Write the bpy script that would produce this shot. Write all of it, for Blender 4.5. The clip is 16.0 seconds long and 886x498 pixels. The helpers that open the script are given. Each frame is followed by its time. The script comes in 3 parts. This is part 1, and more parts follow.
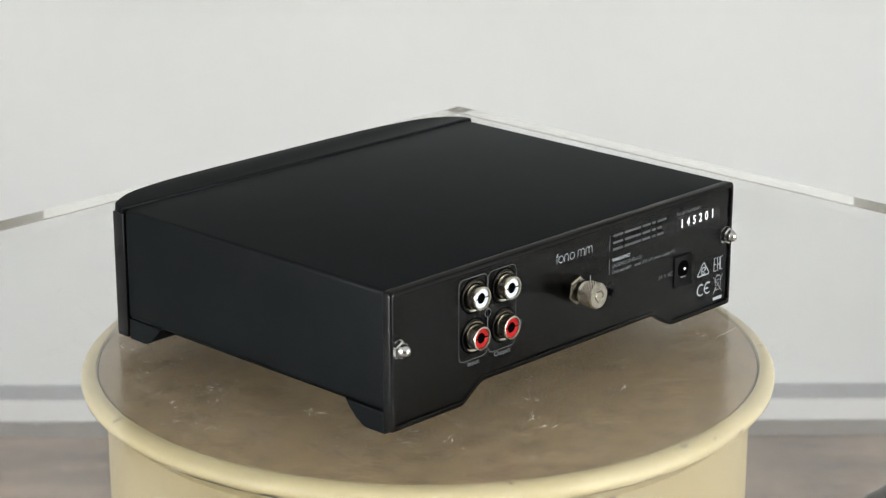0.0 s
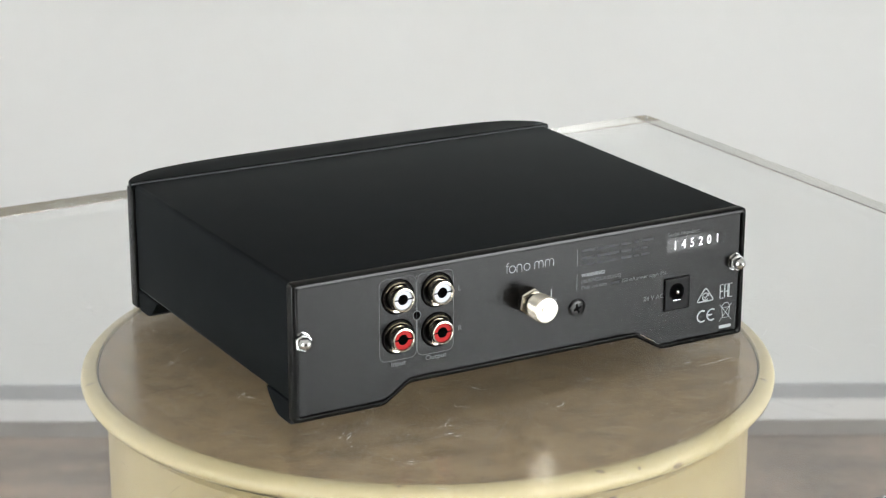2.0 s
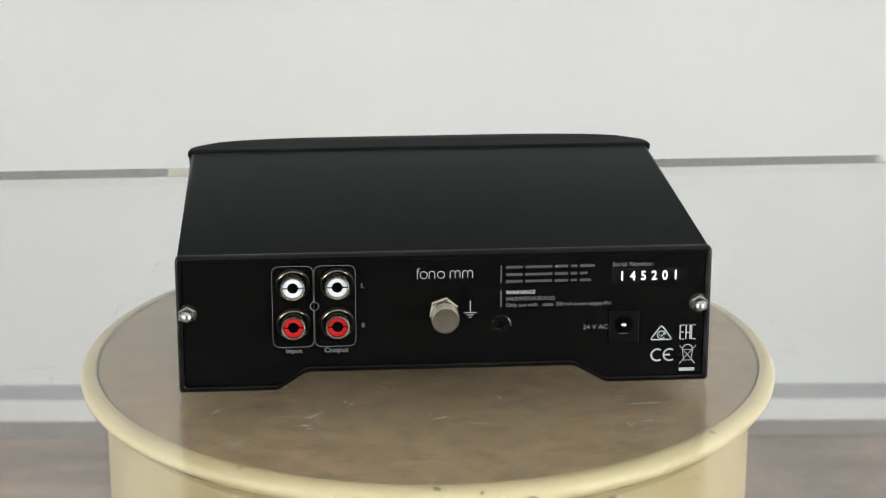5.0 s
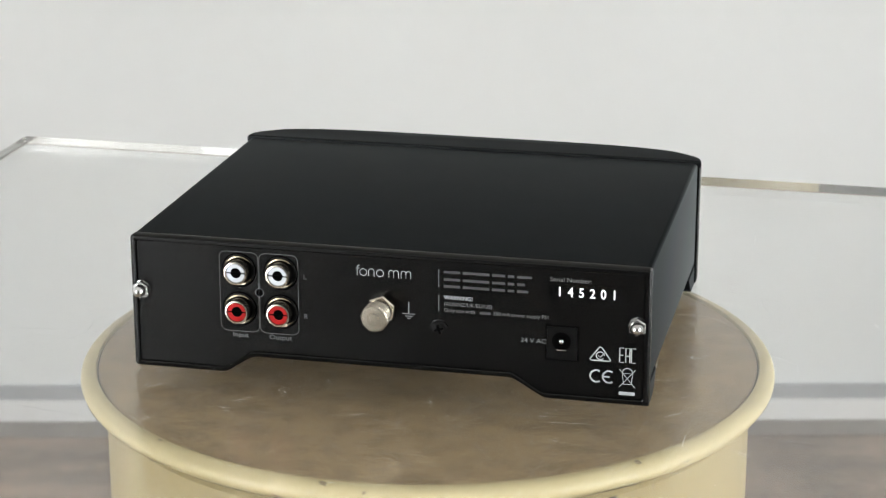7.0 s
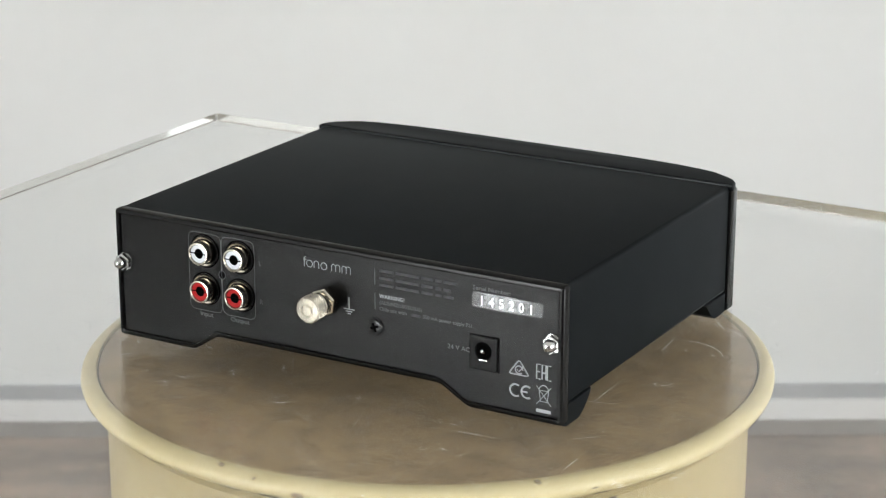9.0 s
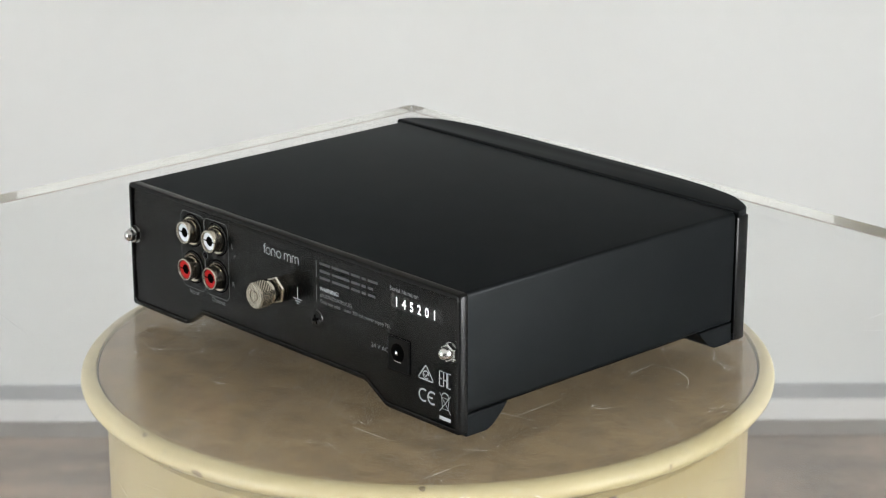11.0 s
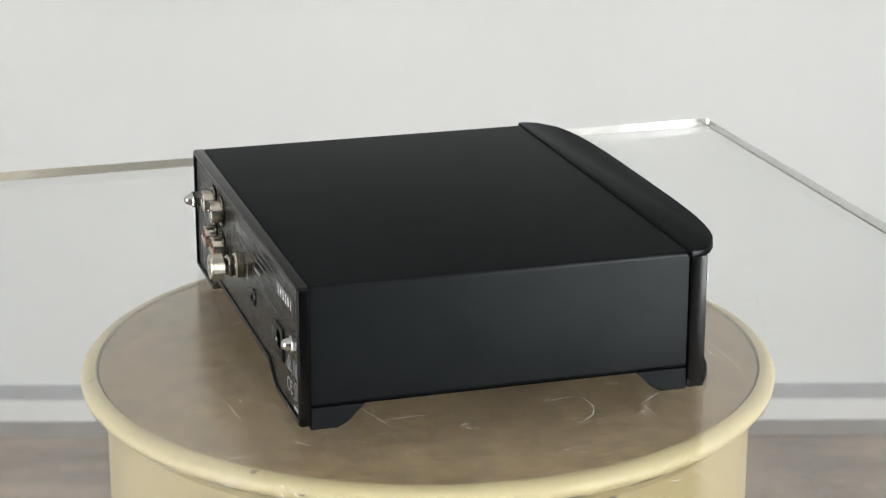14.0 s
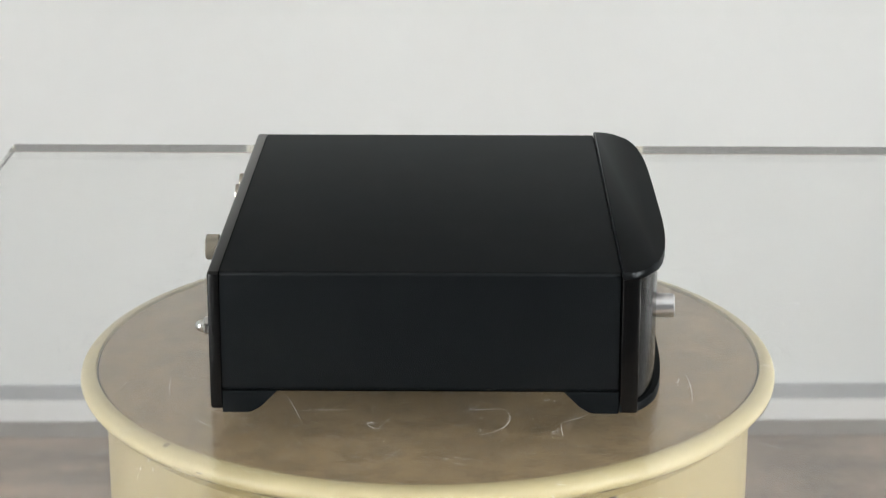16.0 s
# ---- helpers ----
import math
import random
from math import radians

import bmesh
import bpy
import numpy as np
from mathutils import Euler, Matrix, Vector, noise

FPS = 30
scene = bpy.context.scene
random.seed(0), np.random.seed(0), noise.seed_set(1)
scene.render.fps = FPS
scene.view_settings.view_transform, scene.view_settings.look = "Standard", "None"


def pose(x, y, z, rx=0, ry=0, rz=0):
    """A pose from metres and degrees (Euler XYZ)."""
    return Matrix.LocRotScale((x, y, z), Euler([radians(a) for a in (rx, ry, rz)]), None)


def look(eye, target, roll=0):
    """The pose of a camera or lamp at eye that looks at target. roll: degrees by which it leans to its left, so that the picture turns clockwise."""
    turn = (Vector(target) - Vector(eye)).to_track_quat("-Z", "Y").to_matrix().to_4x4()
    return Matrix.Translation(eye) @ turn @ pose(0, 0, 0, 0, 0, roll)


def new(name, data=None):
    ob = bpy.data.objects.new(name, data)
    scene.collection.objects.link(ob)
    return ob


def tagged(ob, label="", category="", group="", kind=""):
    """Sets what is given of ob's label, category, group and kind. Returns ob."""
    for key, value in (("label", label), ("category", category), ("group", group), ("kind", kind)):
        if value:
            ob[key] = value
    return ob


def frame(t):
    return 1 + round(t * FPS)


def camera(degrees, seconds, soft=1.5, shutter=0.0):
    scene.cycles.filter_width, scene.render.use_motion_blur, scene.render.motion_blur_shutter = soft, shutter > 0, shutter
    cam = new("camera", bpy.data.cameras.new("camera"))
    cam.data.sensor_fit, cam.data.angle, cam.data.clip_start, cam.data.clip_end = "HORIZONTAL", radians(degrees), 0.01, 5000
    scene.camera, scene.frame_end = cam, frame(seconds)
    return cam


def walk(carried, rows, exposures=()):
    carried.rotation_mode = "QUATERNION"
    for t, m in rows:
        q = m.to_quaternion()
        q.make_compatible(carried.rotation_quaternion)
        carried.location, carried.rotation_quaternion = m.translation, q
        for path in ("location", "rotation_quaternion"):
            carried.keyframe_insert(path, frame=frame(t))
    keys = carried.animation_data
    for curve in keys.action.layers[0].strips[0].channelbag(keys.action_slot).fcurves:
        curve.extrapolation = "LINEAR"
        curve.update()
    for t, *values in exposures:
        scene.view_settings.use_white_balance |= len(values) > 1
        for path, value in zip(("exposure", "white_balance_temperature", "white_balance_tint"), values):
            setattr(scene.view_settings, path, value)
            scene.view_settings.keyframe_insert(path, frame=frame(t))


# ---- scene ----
# The camera stands still on its tripod. The room's floor is z = 0; the top of the clear sheet is z = TOP; the turntable's axis is x = y = 0.
TOP = 1.3
cam = camera(22.98, 16.0, soft=1.2)
EYE = Vector((0.0, -0.758, TOP + 0.2666))
cam.data.dof.use_dof, cam.data.dof.focus_distance, cam.data.dof.aperture_fstop = True, 0.715, 52.0
HEADING = Vector((0.00691641, 0.95341318, -0.30158826))
walk(cam, [(0.0, look(EYE, EYE + HEADING, 0.0)), (16.0, look(EYE, EYE + HEADING, 0.0))], exposures=[(0.0, 0.0), (16.0, 0.0)])


def turn_at(t):
    """Degrees by which the turntable has turned clockwise, 0 where the rear panel faces the camera."""
    return -45.66 + 8.314 * t + 0.01488 * t * t


# ---- world and daylight ----
world = bpy.data.worlds.new("sky")
scene.world = world
world.use_nodes = True
wn = world.node_tree
sky = wn.nodes.new("ShaderNodeTexSky")
sky.sky_type, sky.sun_disc, sky.sun_elevation, sky.sun_rotation = "NISHITA", False, radians(35), radians(200)
wn.links.new(sky.outputs[0], wn.nodes["Background"].inputs[0])
wn.nodes["Background"].inputs[1].default_value = 0.1

# openings: wall, where the wall stands, from, to, z from, z to, watts for each square metre: tall side lights and
# windows, two low glazed doors behind the camera, two unseen windows by the far wall, added as fill to brighten the
# box's sides, the drum's back and the wall
OPENINGS = [("east", 1.9, -2.02, -1.82, 0.06, 2.45, 85.0), ("east", 1.9, -1.76, -0.84, 0.72, 2.45, 81.0), ("east", 1.9, 1.10, 2.30, 0.45, 2.00, 7.0),
            ("west", -1.9, -2.15, -1.45, 0.70, 2.45, 103.0), ("west", -1.9, -1.39, -1.22, 0.06, 2.45, 64.0), ("west", -1.9, 1.30, 2.50, 0.45, 2.00, 2.2),
            ("east", 1.9, -3.35, -2.85, 0.04, 1.25, 6.0), ("west", -1.9, -3.35, -2.55, 0.04, 1.25, 6.0),
            ("south", -3.4, 1.50, 1.85, 0.04, 1.25, 6.0), ("south", -3.4, -1.85, -1.56, 0.04, 1.25, 6.0)]
for side, at, a0, a1, z0, z1, watts in OPENINGS:
    lamp = bpy.data.lights.new("daylight_" + side, "AREA")
    lamp.shape, lamp.size, lamp.size_y, lamp.energy, lamp.color = "RECTANGLE", z1 - z0, a1 - a0, watts * (a1 - a0) * (z1 - z0), (0.952, 0.975, 0.985)
    ob = new("daylight_" + side, lamp)
    am, zm, out = (a0 + a1) / 2, (z0 + z1) / 2, at + math.copysign(0.10, at)
    ob.matrix_world = look((am, out, zm), (am, 0, zm), 90) if side == "south" else look((out, am, zm), (0, am, zm), 90)


# ---- materials ----
def material(name, colour, rough=0.5, metal=0.0, vary=0.0, scale=20.0, bump=0.0, bump_scale=200.0, spec=0.5, coat=0.0, alpha=1.0, edge=0.2):
    m = bpy.data.materials.new(name)
    m.use_nodes = True
    n, l = m.node_tree.nodes, m.node_tree.links
    b = n["Principled BSDF"]
    b.inputs["Base Color"].default_value = (*colour, 1)
    b.inputs["Roughness"].default_value, b.inputs["Metallic"].default_value = rough, metal
    b.inputs["Specular IOR Level"].default_value, b.inputs["Coat Weight"].default_value = spec, coat
    b.inputs["Alpha"].default_value = alpha
    co = n.new("ShaderNodeTexCoord")
    if vary:
        big, fine, mix = n.new("ShaderNodeTexNoise"), n.new("ShaderNodeTexNoise"), n.new("ShaderNodeMix")
        big.inputs["Scale"].default_value, fine.inputs["Scale"].default_value = scale, scale * 9
        big.inputs["Detail"].default_value = 5
        l.new(co.outputs["Object"], big.inputs["Vector"]), l.new(co.outputs["Object"], fine.inputs["Vector"])
        mix.data_type = "FLOAT"
        mix.inputs[0].default_value = 0.35
        l.new(big.outputs[0], mix.inputs[2]), l.new(fine.outputs[0], mix.inputs[3])
        ramp = n.new("ShaderNodeValToRGB")
        ramp.color_ramp.elements[0].position, ramp.color_ramp.elements[1].position = 0.5 - edge, 0.5 + edge
        ramp.color_ramp.elements[0].color = (*[c * (1 - vary) for c in colour], 1)
        ramp.color_ramp.elements[1].color = (*[min(1, c * (1 + vary)) for c in colour], 1)
        l.new(mix.outputs[0], ramp.inputs[0]), l.new(ramp.outputs[0], b.inputs["Base Color"])
    if bump:
        nz, bp = n.new("ShaderNodeTexNoise"), n.new("ShaderNodeBump")
        nz.inputs["Scale"].default_value, bp.inputs["Strength"].default_value, bp.inputs["Distance"].default_value = bump_scale, bump, 0.0004
        l.new(co.outputs["Object"], nz.inputs["Vector"]), l.new(nz.outputs[0], bp.inputs["Height"]), l.new(bp.outputs[0], b.inputs["Normal"])
    return m


def coat_material(name, colour, gloss, rough):
    """Fine-textured black powder coat: its grain breaks up the grazing shine, so that the gloss grows little at low angles."""
    m = bpy.data.materials.new(name)
    m.use_nodes = True
    n, l = m.node_tree.nodes, m.node_tree.links
    n.remove(n["Principled BSDF"])
    base, shine, mix = n.new("ShaderNodeBsdfDiffuse"), n.new("ShaderNodeBsdfGlossy"), n.new("ShaderNodeMixShader")
    base.inputs["Color"].default_value, shine.inputs["Roughness"].default_value, shine.inputs["Color"].default_value = (*colour, 1), rough, (0.93, 0.98, 1.0, 1)
    co, fine, wide, amount, height = n.new("ShaderNodeTexCoord"), n.new("ShaderNodeTexNoise"), n.new("ShaderNodeTexNoise"), n.new("ShaderNodeMapRange"), n.new("ShaderNodeBump")
    fine.inputs["Scale"].default_value, fine.inputs["Detail"].default_value, wide.inputs["Scale"].default_value, wide.inputs["Detail"].default_value = 2300.0, 2.0, 45.0, 4.0
    l.new(co.outputs["Object"], fine.inputs["Vector"]), l.new(co.outputs["Object"], wide.inputs["Vector"])
    amount.inputs["From Min"].default_value, amount.inputs["From Max"].default_value = 0.3, 0.7
    amount.inputs["To Min"].default_value, amount.inputs["To Max"].default_value = gloss * 0.9, gloss * 1.1
    graze, share = n.new("ShaderNodeFresnel"), n.new("ShaderNodeMath")
    share.operation, share.inputs[1].default_value, graze.inputs["IOR"].default_value = "MULTIPLY_ADD", 0.27, 1.14
    l.new(wide.outputs[0], amount.inputs["Value"]), l.new(graze.outputs[0], share.inputs[0]), l.new(amount.outputs[0], share.inputs[2]), l.new(share.outputs[0], mix.inputs[0])
    height.inputs["Strength"].default_value, height.inputs["Distance"].default_value = 0.55, 0.00014
    l.new(fine.outputs[0], height.inputs["Height"]), l.new(height.outputs[0], shine.inputs["Normal"])
    l.new(base.outputs[0], mix.inputs[1]), l.new(shine.outputs[0], mix.inputs[2])
    l.new(mix.outputs[0], n["Material Output"].inputs["Surface"])
    return m


def clear_material(name, gloss_rough, clear_rough, tint=(1, 1, 1)):
    """Acrylic: refraction and a gloss that grows at grazing angles; fine scuffs blur the gloss."""
    m = bpy.data.materials.new(name)
    m.use_nodes = True
    n, l = m.node_tree.nodes, m.node_tree.links
    n.remove(n["Principled BSDF"])
    refr, gloss, fres, mix = n.new("ShaderNodeBsdfRefraction"), n.new("ShaderNodeBsdfGlossy"), n.new("ShaderNodeFresnel"), n.new("ShaderNodeMixShader")
    refr.inputs["Color"].default_value, refr.inputs["IOR"].default_value, refr.inputs["Roughness"].default_value = (0.99, 0.995, 0.993, 1), 1.49, clear_rough
    gloss.inputs["Roughness"].default_value, fres.inputs["IOR"].default_value = gloss_rough, 1.49
    gloss.inputs["Color"].default_value = (*tint, 1)
    l.new(fres.outputs[0], mix.inputs[0]), l.new(refr.outputs[0], mix.inputs[1]), l.new(gloss.outputs[0], mix.inputs[2])
    l.new(mix.outputs[0], n["Material Output"].inputs["Surface"])
    return m


def floor_material():
    m = material("worn_boards", (0.335, 0.25, 0.185), 0.55, vary=0.4, scale=5.0, edge=0.14)
    n, l = m.node_tree.nodes, m.node_tree.links
    co, mp, wv, mx = n["Texture Coordinate"], n.new("ShaderNodeMapping"), n.new("ShaderNodeTexNoise"), n.new("ShaderNodeMix")
    mp.inputs["Scale"].default_value = (2.5, 9.0, 1.0)
    wv.inputs["Scale"].default_value, wv.inputs["Detail"].default_value = 2.0, 6
    l.new(co.outputs["Object"], mp.inputs[0]), l.new(mp.outputs[0], wv.inputs["Vector"])
    mx.data_type, mx.blend_type = "RGBA", "MULTIPLY"
    rp = n.new("ShaderNodeValToRGB")
    rp.color_ramp.elements[0].position, rp.color_ramp.elements[1].position = 0.35, 0.65
    rp.color_ramp.elements[0].color = (0.55, 0.57, 0.62, 1)
    l.new(wv.outputs[0], rp.inputs[0])
    mx.inputs[0].default_value = 0.8
    l.new(n["Color Ramp"].outputs[0], mx.inputs[6]), l.new(rp.outputs[0], mx.inputs[7])
    l.new(mx.outputs[2], n["Principled BSDF"].inputs["Base Color"])
    return m


def chipped_paint(name, colour):
    """Old cream gloss paint with small dark chips."""
    m = material(name, colour, 0.45, vary=0.07, scale=14.0, bump=0.05, bump_scale=60)
    n, l = m.node_tree.nodes, m.node_tree.links
    b = n["Principled BSDF"]
    co, nz, rp, mx = n["Texture Coordinate"], n.new("ShaderNodeTexNoise"), n.new("ShaderNodeValToRGB"), n.new("ShaderNodeMix")
    nz.inputs["Scale"].default_value, nz.inputs["Detail"].default_value = 150.0, 2.0
    rp.color_ramp.elements[0].position, rp.color_ramp.elements[1].position = 0.69, 0.71
    l.new(co.outputs["Object"], nz.inputs["Vector"]), l.new(nz.outputs[0], rp.inputs[0])
    mx.data_type = "RGBA"
    l.new(rp.outputs[0], mx.inputs[0]), l.new(n["Color Ramp"].outputs[0], mx.inputs[6])
    mx.inputs[7].default_value = (0.16, 0.12, 0.07, 1)
    l.new(mx.outputs[2], b.inputs["Base Color"])
    return m


M_WALL = material("white_wall_paint", (0.795, 0.81, 0.80), 0.6, vary=0.015, scale=2.5, bump=0.1, bump_scale=60)
M_CEIL = material("ceiling_paint", (0.62, 0.61, 0.60), 0.8, vary=0.02, scale=2.0)
M_REAR = material("rear_wall_paint", (0.045, 0.045, 0.047), 0.7, vary=0.05, scale=2.0)
M_SKIRT = material("white_skirting_paint", (0.80, 0.80, 0.79), 0.4, vary=0.03, scale=12.0)
M_STRIP = material("grey_trim", (0.36, 0.37, 0.385), 0.45, vary=0.16, scale=14.0)
M_FOOT = material("grey_brown_strip", (0.235, 0.212, 0.19), 0.5, vary=0.3, scale=9.0)
M_FLOOR = floor_material()
M_CLEAR = clear_material("clear_acrylic_face", 0.18, 0.008)
M_EDGE = clear_material("clear_acrylic_edge", 0.025, 0.03, (0.80, 0.80, 0.78))
M_SCRATCH = material("scratch", (0.75, 0.76, 0.77), 0.5, alpha=0.55)
M_DEEP = material("deep_scratch", (0.78, 0.79, 0.80), 0.5, alpha=1.0)
M_DUST = material("dust", (0.66, 0.66, 0.64), 0.8)
M_DIRT = material("dirt", (0.05, 0.045, 0.04), 0.8)
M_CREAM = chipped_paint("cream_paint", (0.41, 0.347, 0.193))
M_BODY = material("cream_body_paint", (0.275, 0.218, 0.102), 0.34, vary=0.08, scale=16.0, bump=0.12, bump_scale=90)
M_DISC = material("brown_linoleum", (0.262, 0.190, 0.106), 0.5, vary=0.21, scale=110.0, bump=0.35, bump_scale=420, edge=0.10)
M_CHIP = material("bare_primer", (0.085, 0.07, 0.05), 0.7, vary=0.3, scale=900.0)
M_WORN = material("worn_olive_line", (0.06, 0.052, 0.03), 0.7)
M_SEAM = material("dark_seam", (0.022, 0.018, 0.013), 0.7)
M_COAT = coat_material("black_powder_coat", (0.0016, 0.0021, 0.0025), 0.0095, 0.37)
M_PANEL = material("black_satin_panel", (0.0008, 0.0008, 0.0008), 0.18, vary=0.10, scale=80.0, bump=0.16, bump_scale=3400, spec=0.15)
M_BEZEL = material("black_gloss_bezel", (0.0012, 0.0012, 0.0012), 0.2, spec=0.15)
M_FASCIA = coat_material("black_satin_plastic", (0.0018, 0.0021, 0.0024), 0.011, 0.30)
M_GLOSS = material("black_gloss_front", (0.002, 0.002, 0.002), 0.16, vary=0.05, scale=60.0, spec=0.2)
M_BLACK = material("black_plastic", (0.002, 0.002, 0.002), 0.3, spec=0.08)
M_HOLE = material("hole_black", (0.001, 0.001, 0.001), 0.9, spec=0.0)
M_NICKEL = material("nickel", (0.34, 0.315, 0.265), 0.21, metal=1.0, vary=0.05, scale=400.0)
M_STEEL = material("steel", (0.37, 0.37, 0.36), 0.16, metal=1.0)
M_ALU = material("brushed_aluminium", (0.5, 0.51, 0.52), 0.28, metal=1.0)
M_WHITE = material("white_insert", (0.40, 0.42, 0.45), 0.4, spec=0.1)
M_RED = material("red_insert", (0.23, 0.006, 0.006), 0.4, spec=0.1)
M_PRINT = material("grey_print", (0.26, 0.27, 0.28), 0.5, spec=0.08)
M_FINE = material("fine_grey_print", (0.088, 0.091, 0.094), 0.5, spec=0.08)
M_BOLD = material("white_print", (0.205, 0.213, 0.22), 0.5, spec=0.08)
M_FAINT = material("faint_grey_print", (0.036, 0.037, 0.039), 0.5, spec=0.08)
M_DIGIT = material("white_numerals", (0.66, 0.67, 0.68), 0.5, spec=0.1)
M_LABEL = material("glossy_black_label", (0.001, 0.001, 0.001), 0.06, spec=0.45)


# ---- building helpers ----
def part(name, bm, mat, parent=None, label="", smooth=False):
    me = bpy.data.meshes.new(name)
    bmesh.ops.recalc_face_normals(bm, faces=bm.faces)
    if smooth:
        for f in bm.faces:
            f.smooth = True
    bm.to_mesh(me)
    bm.free()
    me.materials.append(mat)
    if smooth:
        me.set_sharp_from_angle(angle=radians(35))
    ob = new(name, me)
    ob.parent = parent
    if label:
        tagged(ob, label)
    return ob


def block(x0, x1, y0, y1, z0, z1, bevel=0.0, seg=2):
    bm = bmesh.new()
    bmesh.ops.create_cube(bm, size=1, matrix=Matrix.Translation(((x0 + x1) / 2, (y0 + y1) / 2, (z0 + z1) / 2)) @ Matrix.Diagonal((x1 - x0, y1 - y0, z1 - z0, 1)))
    if bevel:
        bmesh.ops.bevel(bm, geom=bm.edges[:], offset=bevel, segments=seg, affect="EDGES", profile=0.5)
    return bm


def prism(points, to3d, a, b, bevel=0.0, seg=2):
    """A closed outline of 2D points, run from a to b; to3d(u, v, w) places it."""
    bm = bmesh.new()
    lo = [bm.verts.new(to3d(u, v, a)) for u, v in points]
    hi = [bm.verts.new(to3d(u, v, b)) for u, v in points]
    n = len(points)
    bm.faces.new(lo), bm.faces.new(hi)
    for i in range(n):
        bm.faces.new((lo[i], lo[(i + 1) % n], hi[(i + 1) % n], hi[i]))
    if bevel:
        caps = [e for e in bm.edges if len({v in lo for v in e.verts}) == 1]
        bmesh.ops.bevel(bm, geom=caps, offset=bevel, segments=seg, affect="EDGES", profile=0.5)
    return bm


def lathe(profile, place=Matrix(), n=48, sides=None):
    """Turns (radius, height) pairs round the z axis, then places the body."""
    bm = bmesh.new()
    rings = []
    for r, h in profile:
        if r < 1e-7:
            rings.append([bm.verts.new(place @ Vector((0, 0, h)))])
        else:
            rings.append([bm.verts.new(place @ Vector((r * math.cos(2 * math.pi * k / n), r * math.sin(2 * math.pi * k / n), h))) for k in range(n)])
    for p, q in zip(rings, rings[1:]):
        for k in range(n):
            a, b, c, d = p[k % len(p)], p[(k + 1) % len(p)], q[(k + 1) % len(q)], q[k % len(q)]
            f = list(dict.fromkeys((a, b, c, d)))
            if len(f) > 2:
                bm.faces.new(f)
    return bm


def merge(*bms):
    out = bms[0]
    for b in bms[1:]:
        me = bpy.data.meshes.new("merge")
        b.to_mesh(me)
        b.free()
        out.from_mesh(me)
        bpy.data.meshes.remove(me)
    return out


# ---- room ----
XW, YF, YR, ZC = 1.9, 3.02, -3.4, 2.9


def room():
    f = tagged(part("floor", block(-XW - 0.2, XW + 0.2, YR - 0.2, YF + 0.2, -0.1, 0.0), M_FLOOR), "worn brown-grey wooden floor boards", "floor", kind="structure")
    tagged(part("ceiling", block(-XW - 0.2, XW + 0.2, YR - 0.2, YF + 0.2, ZC, ZC + 0.1), M_CEIL), "plain white ceiling", "ceiling", kind="structure")
    tagged(part("wall_north", block(-XW - 0.2, XW + 0.2, YF, YF + 0.2, 0, ZC), M_WALL), "smooth matt white painted wall", "wall", kind="structure")
    for side in ("east", "west", "south"):
        holes = sorted((o for o in OPENINGS if o[0] == side), key=lambda o: o[2])
        at, south = holes[0][1], side == "south"
        near, far = (at, at + 0.2) if at > 0 else (at - 0.2, at)
        piece = (lambda p, q, z0, z1: block(p, q, near, far, z0, z1)) if south else (lambda p, q, z0, z1: block(near, far, p, q, z0, z1))
        pieces, y = [], -XW - 0.2 if south else YR
        for _, _, a0, a1, z0, z1, _ in holes:
            pieces += [piece(y, a0, 0, ZC), piece(a0, a1, 0, z0), piece(a0, a1, z1, ZC)]
            y = a1
        pieces.append(piece(y, XW + 0.2 if south else YF, 0, ZC))
        tagged(part("wall_" + side, merge(*pieces), M_REAR if south else M_WALL), "plain dark grey wall with two low glazed doors" if south else "white painted wall with windows", "wall", kind="structure")
        for _, _, a0, a1, z0, z1, _ in holes:
            win = tagged(new("window_%d" % (OPENINGS.index((side, at, a0, a1, z0, z1, _)) + 1)), "assumed white-framed window, out of view, letting in daylight", "window", kind="structure")
            e, mid = 0.035, at + math.copysign(0.07, at)
            cut = (lambda p, q, z2, z3: block(p, q, mid - 0.02, mid + 0.02, z2, z3)) if south else (lambda p, q, z2, z3: block(mid - 0.02, mid + 0.02, p, q, z2, z3))
            part("window_frame", merge(cut(a0, a0 + e, z0, z1), cut(a1 - e, a1, z0, z1), cut(a0 + e, a1 - e, z0, z0 + e), cut(a0 + e, a1 - e, z1 - e, z1)), M_SKIRT, win)
    # skirting: white board with a grey rail above and a grey strip along the boards
    tagged(part("baseboard", block(-XW, XW, YF - 0.016, YF, 0.0295, 0.0705, 0.002), M_SKIRT), "low white painted skirting board", "skirting", kind="structure")
    tagged(part("trim", block(-XW, XW, YF - 0.012, YF, 0.0710, 0.0975, 0.002), M_STRIP), "grey rail along the top of the skirting", "trim", kind="structure")
    tagged(part("trim", block(-XW, XW, YF - 0.020, YF, 0.0, 0.0290, 0.002), M_FOOT), "blotchy grey-brown strip between skirting and floor", "trim", kind="structure")


room()

# ---- turntable ----
DISC_Z, SHEET, SHEET_TOP = TOP - 0.0258, 0.018, TOP - 0.0012


CHIPS = ((-34.8, 0, 6.5, 1.8), (18.2, -36, 3.0, 1.2), (7.6, 40, 0.7, 1.8), (38.0, 20, 1.6, 1.0), (-41.4, -50, 0.5, 0.4), (8.5, 48, 1.4, 1.2), (-26.1, -6, 1.2, 0.9), (-93, 20, 1.4, 0.8))


